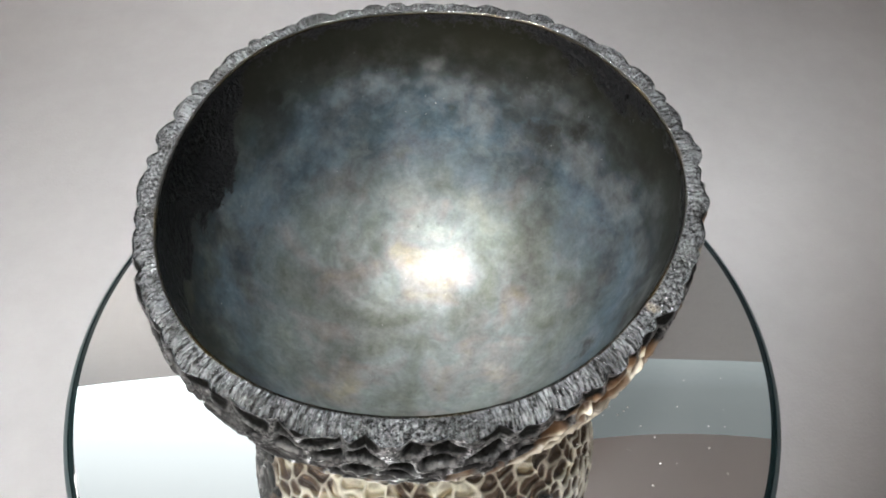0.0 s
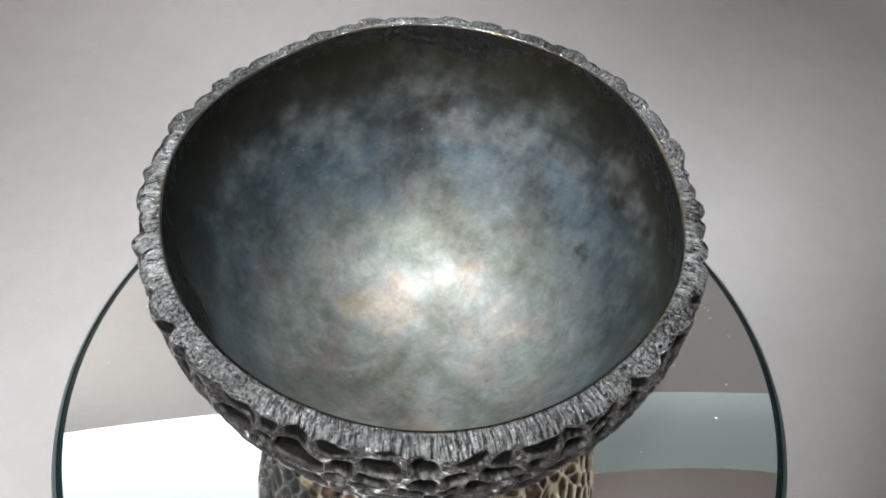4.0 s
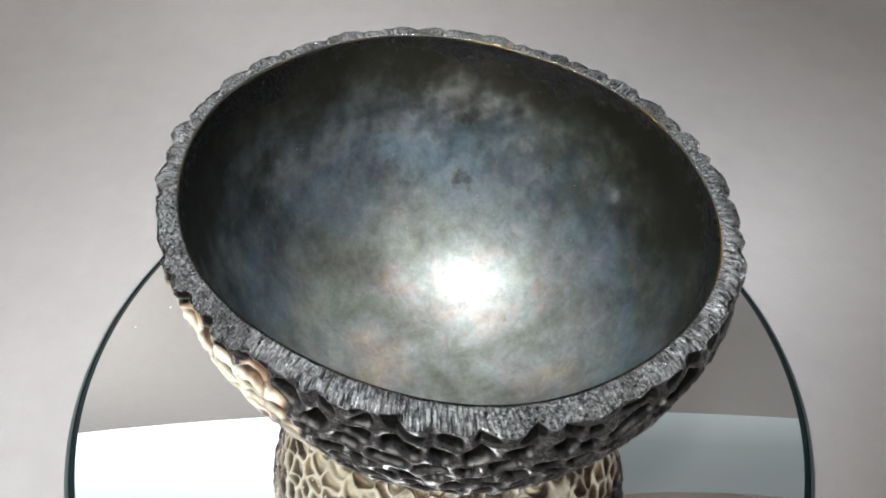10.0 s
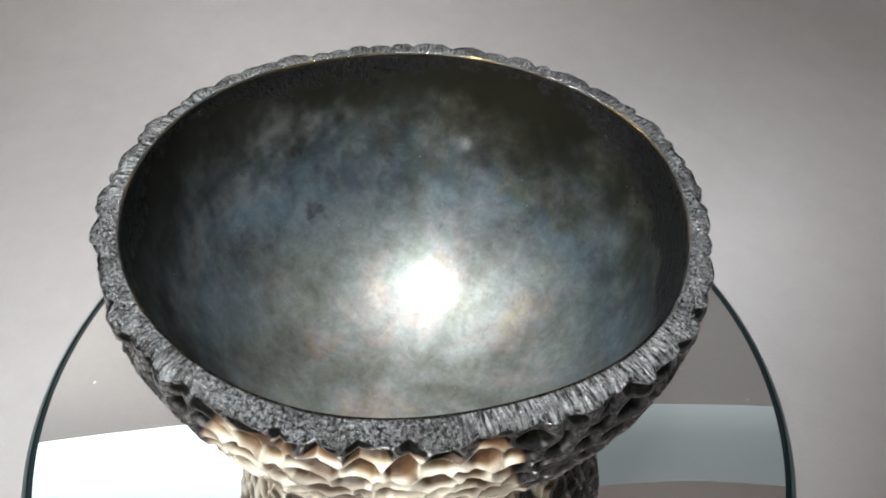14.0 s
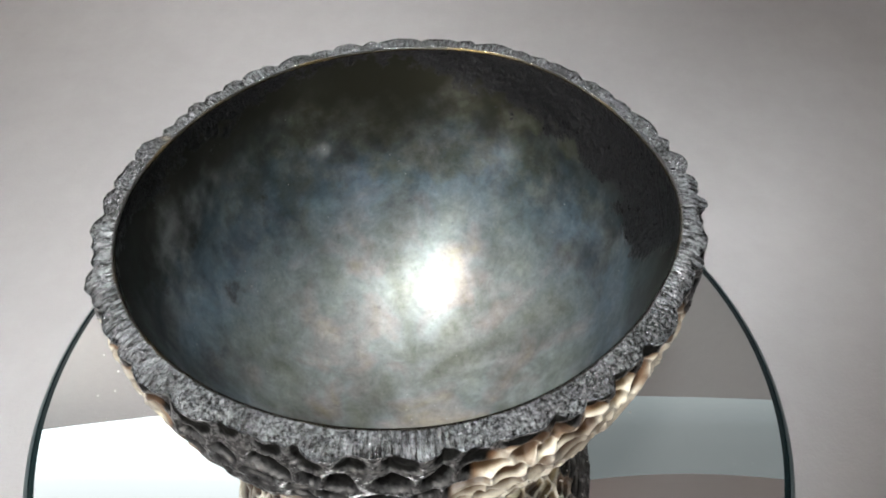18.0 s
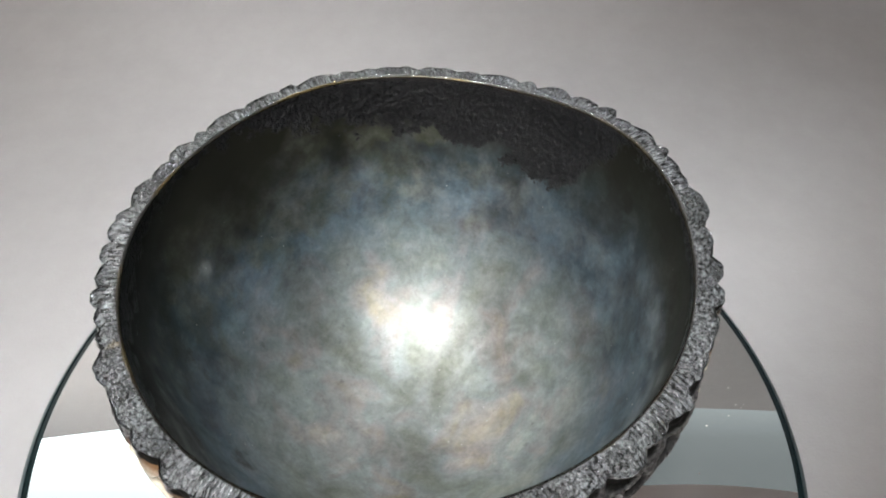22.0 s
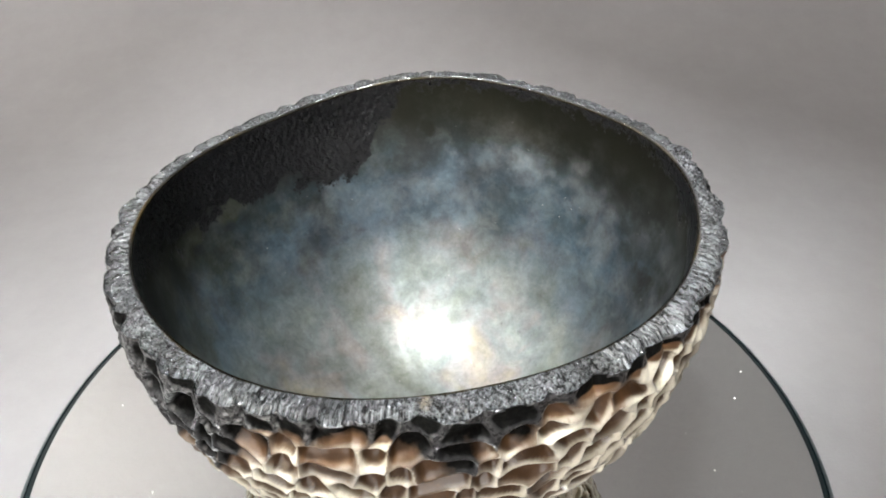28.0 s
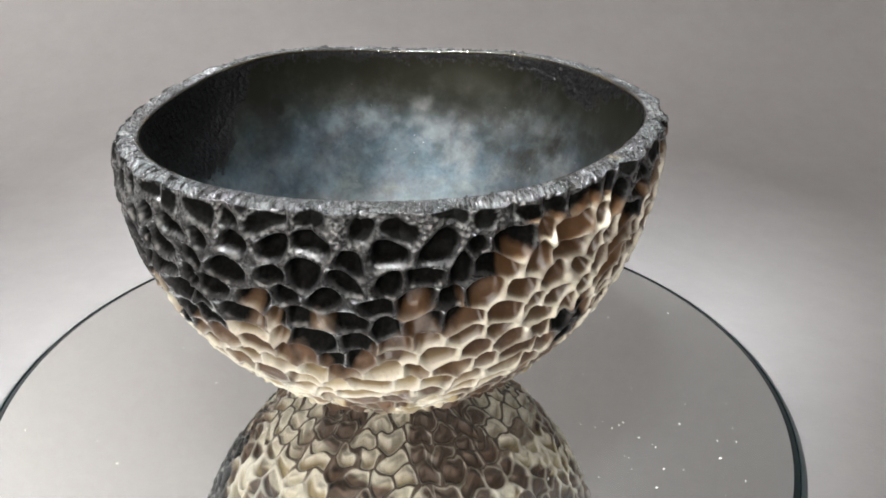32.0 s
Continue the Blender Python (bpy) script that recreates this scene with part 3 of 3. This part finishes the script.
def pits(phi, s, radius, seed):
    """For places round the bowl and along its flank: the gap to the nearest pit's edge, and a random tone of that pit."""
    rng = np.random.default_rng(seed)
    pitch = 0.0047
    rows = int(s.max() / pitch) + 3
    near, second, tone, fall = np.full(phi.shape, 1.0), np.full(phi.shape, 1.0), np.zeros(phi.shape), np.zeros(phi.shape)
    level = np.floor(s / pitch).astype(int)
    count, shift, jitter, tones = [], [], [], []
    for k in range(-2, rows + 2):
        r = np.interp((k + 0.5) * pitch, s[:, 0], radius.mean(1))
        n = max(8, int(round(2 * np.pi * r / 0.0066)))
        count.append(n)
        shift.append(rng.uniform())
        jitter.append(rng.uniform(-0.25, 0.25, (400, 2)))
        tones.append(rng.uniform(0, 1, 400))
    count, shift, jitter, tones = np.array(count), np.array(shift), np.array(jitter), np.array(tones)
    for dk in (-2, -1, 0, 1, 2):
        k = np.clip(level + dk + 2, 0, len(count) - 1)
        n = count[k]
        u = (phi / (2 * np.pi)) % 1.0 * n - shift[k]
        base = np.floor(u).astype(int)
        for dj in (-2, -1, 0, 1, 2):
            j = (base + dj) % n
            at_u = base + dj + 0.5 + jitter[k, j, 0]
            at_s = (k - 2 + 0.5 + jitter[k, j, 1]) * pitch
            dx = (u - at_u) / n * 2 * np.pi * radius
            ds = (s - at_s) * 1.25 - 75 * dx * dx
            d = np.hypot(dx, ds) + 0.0007 * (tones[k, j] - 0.5)
            closer = d < near
            second = np.where(closer, near, np.minimum(second, d))
            tone = np.where(closer, tones[k, j], tone)
            fall = np.where(closer, ds, fall)
            near = np.where(closer, d, near)
    return second - near, near, tone, fall


def knobs(phi):
    """Rounded knobs of uneven width round the lip's outer edge: their swell from 0 to 1 and their size."""
    rng = np.random.default_rng(41)
    width = rng.uniform(0.5, 1.6, 48)
    ends = np.concatenate([[0], width.cumsum()]) / width.sum() * 2 * np.pi
    big = rng.uniform(0.3, 1.3, 48)
    k = np.clip(np.searchsorted(ends, phi % (2 * np.pi), side="right") - 1, 0, 47)
    share = (phi % (2 * np.pi) - ends[k]) / (ends[k + 1] - ends[k])
    return 1 - np.abs(2 * share - 1) ** 2.4, big[k]


def soften(a, rounds):
    for _ in range(rounds):
        a = (np.roll(a, 1, 1) + 2 * a + np.roll(a, -1, 1)) / 4
        b = np.concatenate([a[:1], a, a[-1:]])
        a = (b[:-2] + 2 * b[1:-1] + b[2:]) / 4
    return a


def bowl():
    thing = tagged(new("bowl"), "pitted cream and scorched black clay bowl with smoked lustre inside", "bowl")
    cols, rows = 1920, 440
    phi = np.linspace(0, 2 * np.pi, cols, endpoint=False)[None].repeat(rows, 0)
    top = waves(RIM_Z, phi)
    inner = waves(RIM_R, phi)
    fine = np.linspace(0, 69.5, 2000)
    flank = np.interp(fine, [p[0] for p in OUTER], [p[1] for p in OUTER])
    for _ in range(40):
        flank[20:-1] = (flank[19:-2] + 2 * flank[20:-1] + flank[21:]) / 4
    way = np.concatenate([[0], np.hypot(np.diff(fine), np.diff(flank)).cumsum()])
    steps = np.linspace(way[-1], 0, rows)
    u = (np.interp(steps, way, fine) / 69.5)[:, None] + 0 * phi
    share = (np.interp(steps, way, flank) / 59.8)[:, None] + 0 * phi
    radius = (inner + WALL) * share
    z = top * u
    step = np.hypot(np.diff(radius, axis=0), np.diff(z, axis=0))
    s = np.concatenate([np.zeros((1, cols)), step.cumsum(0)])
    sway = ripple(phi, z, 3, (0.012, 0.02), (0.0007, 0.0008))
    gap, near, tone, fall = pits(phi + sway / 0.055, s + ripple(phi, z, 4, (0.012, 0.03), (0.0007, 0.0008)), radius, 11)
    # a rounded mouth within broad ridges; the floor runs out towards the lower edge
    # ridges are thin low on the flank and broad near the lip
    high = smooth(z, 0.022, 0.064)
    broad = high * (0.40 + 0.60 * smooth(z - around(phi, SCORCH), -0.006, 0.010))
    ledge = 0.0003 + (0.0011 - 0.0004 * around(phi, CRUST)) * broad
    mouth = smooth(gap, ledge, ledge + 0.0015)
    mouth = soften(mouth * (1 - (0.65 + 0.35 * broad) * smooth(near, 0.0026 - 0.0005 * broad, 0.0042 - 0.0006 * broad)), 2)
    hollow = soften(mouth * (1 - (0.72 - 0.26 * high) * smooth(fall, -0.0024, 0.0022)), 3)
    by_lip = 1 - smooth(top - z, 0.002, 0.009)
    hollow = hollow + by_lip * (soften(hollow, 7) - hollow)
    scorch_line = around(phi, SCORCH) + ripple(phi, z, 8, (0.012, 0.03), (0.003, 0.0035)) + 0.008 * (tone - 0.5)
    char = np.clip(0.5 + (z - scorch_line) / 0.020, 0, 1)
    spot = np.hypot(((np.degrees(phi) - 315 + 180) % 360 - 180) * 0.00092, z - 0.037)
    char = np.maximum(char, np.clip(0.5 + (0.0055 + 0.004 * (tone - 0.5) - spot) / 0.006, 0, 1))
    patch = blotch(radius * np.cos(phi), radius * np.sin(phi), z, 9, 0.022)
    stain = blotch(radius * np.cos(phi), radius * np.sin(phi), z, 14, 0.026)
    low_spot = np.hypot(((np.degrees(phi) - 302 + 180) % 360 - 180) * 0.00045, z - 0.007)
    stain = np.maximum(stain, 1.0 - 1.0 * smooth(low_spot, 0.007, 0.014))
    lot = (tone * 7.31) % 1.0
    char = np.maximum(char, 0.40 * (lot < 0.22) * smooth(patch, -0.1, 0.5) * smooth(gap, 0.0, 0.0008))
    char = np.maximum(char, 0.50 * (lot < 0.05) * smooth(patch, 0.2, 0.6))
    char = np.maximum(char, np.clip(0.5 + (0.0018 + 0.0025 * tone - (top - z)) / 0.002, 0, 1))
    depth = 0.0042 * hollow * (0.20 + 0.80 * smooth(top - z, 0.001, 0.007)) * (0.75 + 0.5 * tone) * (0.25 + 0.75 * smooth(z, 0.014, 0.042))
    grit = ripple(phi, z, 6, (0.0022, 0.0035), (0.00005, 0.00008)) * (0.4 + 0.1 * char)
    crust = (0.20 + 0.80 * smooth(top - z, 0.012, 0.003)) * around(phi, CRUST)
    crumb = soften(np.random.default_rng(12).normal(size=phi.shape), 1) * 0.00008 * smooth(char, 0.35, 0.6) * (1 - mouth) * crust
    # hollows go in square to the flank, their floors a little higher than their mouths
    dr, dz = np.gradient(radius, axis=0), np.gradient(z, axis=0)
    size = np.hypot(dr, dz) + 1e-9
    pebble = (1 - smooth(near, 0.0004, 0.0030)) * smooth(fall, -0.0016, 0.0010) * (1 - smooth(z, 0.014, 0.030))
    crown = 0.00014 * broad * (1 - smooth(gap, 0.0, 1.5 * ledge)) * smooth(top - z, 0.003, 0.009)
    # crests of the glossy side lean a little downward
    lean = 0.00020 * soften(smooth(fall, -0.0008, 0.0008) * (1 - mouth) * broad * (1 - crust), 5)
    inward = soften(depth - 0.0005 - grit - 0.0018 * pebble - crown - lean, 1) + crumb
    keep = smooth(top - z, 0.0, 0.003)
    radius = radius + inward * dz / size
    z = z - inward * dr / size * keep * smooth(z, 0.0, 0.004) + 0.0013 * hollow * smooth(top - z, 0.0, 0.006) * smooth(z, 0.006, 0.02)
    depth_share = np.clip((top - z) / (top - 0.0065), 0, 1)
    skin = inner * np.sqrt(1 - depth_share**2) ** 0.86 + 0.0007
    over = radius - skin
    radius = skin + np.where(over < 0.001, 0.0005 + 0.0005 * np.exp(np.clip(over - 0.001, -0.02, 0) / 0.0005), over)
    # the knobbed outer edge of the lip, which fades out down the flank
    knob, size_of = knobs(phi)
    fade = 1 - smooth(top - z, 0.001, 0.0085)
    radius = radius + (0.0014 * knob * size_of - 0.0009) * fade
    z[0] = top[0] - 0.0005 - 0.0009 * (1 - knob[0] * size_of[0])
    z[-1] = 0.0004
    grid = np.stack([radius * np.cos(phi), radius * np.sin(phi), np.maximum(z, 0.0004)], -1)
    foot = grid[-1:] * np.array([0.0, 0.0, 1.0]) + np.array([0, -0.001, 0])
    ring = grid[-1:] * np.array([0.93, 0.93, 0.0]) + np.array([0, 0, 0.0003])
    grid = np.concatenate([grid, ring, foot])

    def pad(a):
        return np.concatenate([a, a[-1:], a[-1:]])

    # deep: brown stain, plus shade painted into the pit tops and low joints
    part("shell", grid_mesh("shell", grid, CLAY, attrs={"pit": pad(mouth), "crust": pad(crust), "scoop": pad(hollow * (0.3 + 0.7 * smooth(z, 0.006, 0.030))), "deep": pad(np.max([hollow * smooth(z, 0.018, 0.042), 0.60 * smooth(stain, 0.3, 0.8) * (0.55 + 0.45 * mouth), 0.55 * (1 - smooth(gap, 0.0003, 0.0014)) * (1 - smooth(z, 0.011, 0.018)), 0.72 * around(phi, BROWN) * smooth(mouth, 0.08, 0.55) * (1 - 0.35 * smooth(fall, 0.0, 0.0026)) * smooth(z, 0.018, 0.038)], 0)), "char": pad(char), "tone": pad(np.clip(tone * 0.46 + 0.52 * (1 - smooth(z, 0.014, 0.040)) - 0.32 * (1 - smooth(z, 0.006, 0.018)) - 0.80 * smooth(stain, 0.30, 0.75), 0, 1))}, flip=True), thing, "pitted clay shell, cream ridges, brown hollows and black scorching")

    # the sawn lip
    lip_rows = 28
    v = np.linspace(0, 1, lip_rows)[:, None]
    p = phi[:lip_rows]
    r_in, r_out = inner[:1], np.hypot(grid[:1, :, 0], grid[:1, :, 1])
    r = r_in + (r_out - r_in) * v
    scored = smooth(blotch(r * np.cos(p), r * np.sin(p), 0 * r, 25, 0.05), -0.6, 0.5)
    lump = ripple(p, r * 0.25, 21, (0.0010, 0.0016), (0.00022, 0.00016)) * (0.3 + 0.7 * scored) + ripple(p, r * 3, 22, (0.0012, 0.002, 0.006), (0.00007, 0.00012, 0.00022)) * (1.1 - 0.6 * scored)
    zt = top[:1] + 0.0003 + lump * smooth(v, 0.08, 0.3) - 0.0010 * smooth(v, 0.62, 1.0) - 0.0008 * (1 - smooth(v, -0.14, 0.14)) * 2
    zt[-1] = grid[0, :, 2]
    lip = np.stack([r * np.cos(p), r * np.sin(p), zt], -1)
    part("lip", grid_mesh("lip", lip, LIP, attrs={"around": p * 0.055, "across": r, "scored": scored, "bead": 1 - smooth(v + 0 * p, 0.08, 0.14)}), thing, "sooty black scored lip")

    # the lining
    n_in = 200
    p = np.linspace(0, 2 * np.pi, 960, endpoint=False)[None].repeat(n_in, 0)
    a = np.linspace(0, 1, n_in)[:, None] * np.pi / 2
    lip_z = waves(RIM_Z, p)
    fall = np.sin(a)
    rr = waves(RIM_R, p) * (np.cos(a) ** 0.86)
    floor_z = 0.0065
    zz = lip_z - (lip_z - floor_z) * fall
    sag = 0.0005 * blotch(rr * np.cos(p), rr * np.sin(p), zz, 31, 0.035) * smooth(fall, 0.02, 0.2) * np.cos(a)
    rr = rr + sag
    below = lip_z - zz
    edge = around(p, BURNT) + 0.0014 * blotch(rr * np.cos(p), rr * np.sin(p), zz, 33, 0.008) * smooth(around(p, BURNT), 0.001, 0.006)
    burnt = np.clip(0.5 + (edge - below) / 0.022, 0, 1)
    lining = np.stack([rr * np.cos(p), rr * np.sin(p), zz], -1)
    warp = blotch(*np.moveaxis(lining, -1, 0), 36, 0.012) + 0.7 * blotch(*np.moveaxis(lining, -1, 0), 37, 0.005)
    marks = {key: stains(p, below, spots, warp) for key, spots in (("pale", PALE), ("dark", DARK), ("blue", BLUE), ("olive", OLIVE))}
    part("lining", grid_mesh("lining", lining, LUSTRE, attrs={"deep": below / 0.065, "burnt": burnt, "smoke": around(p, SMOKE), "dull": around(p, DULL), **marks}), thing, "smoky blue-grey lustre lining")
    return thing


def motions():
    """The turntable and the bowl on it turn together, steadily."""
    for thing, z in ((disc, 0.0), (pot, 0.0)):
        walk(thing, [(t / 4, pose(0, 0, z, 0, 0, SPIN * t / 4)) for t in range(129)])


backdrop()
room()
lights()
disc = turntable()
pot = bowl()
motions()
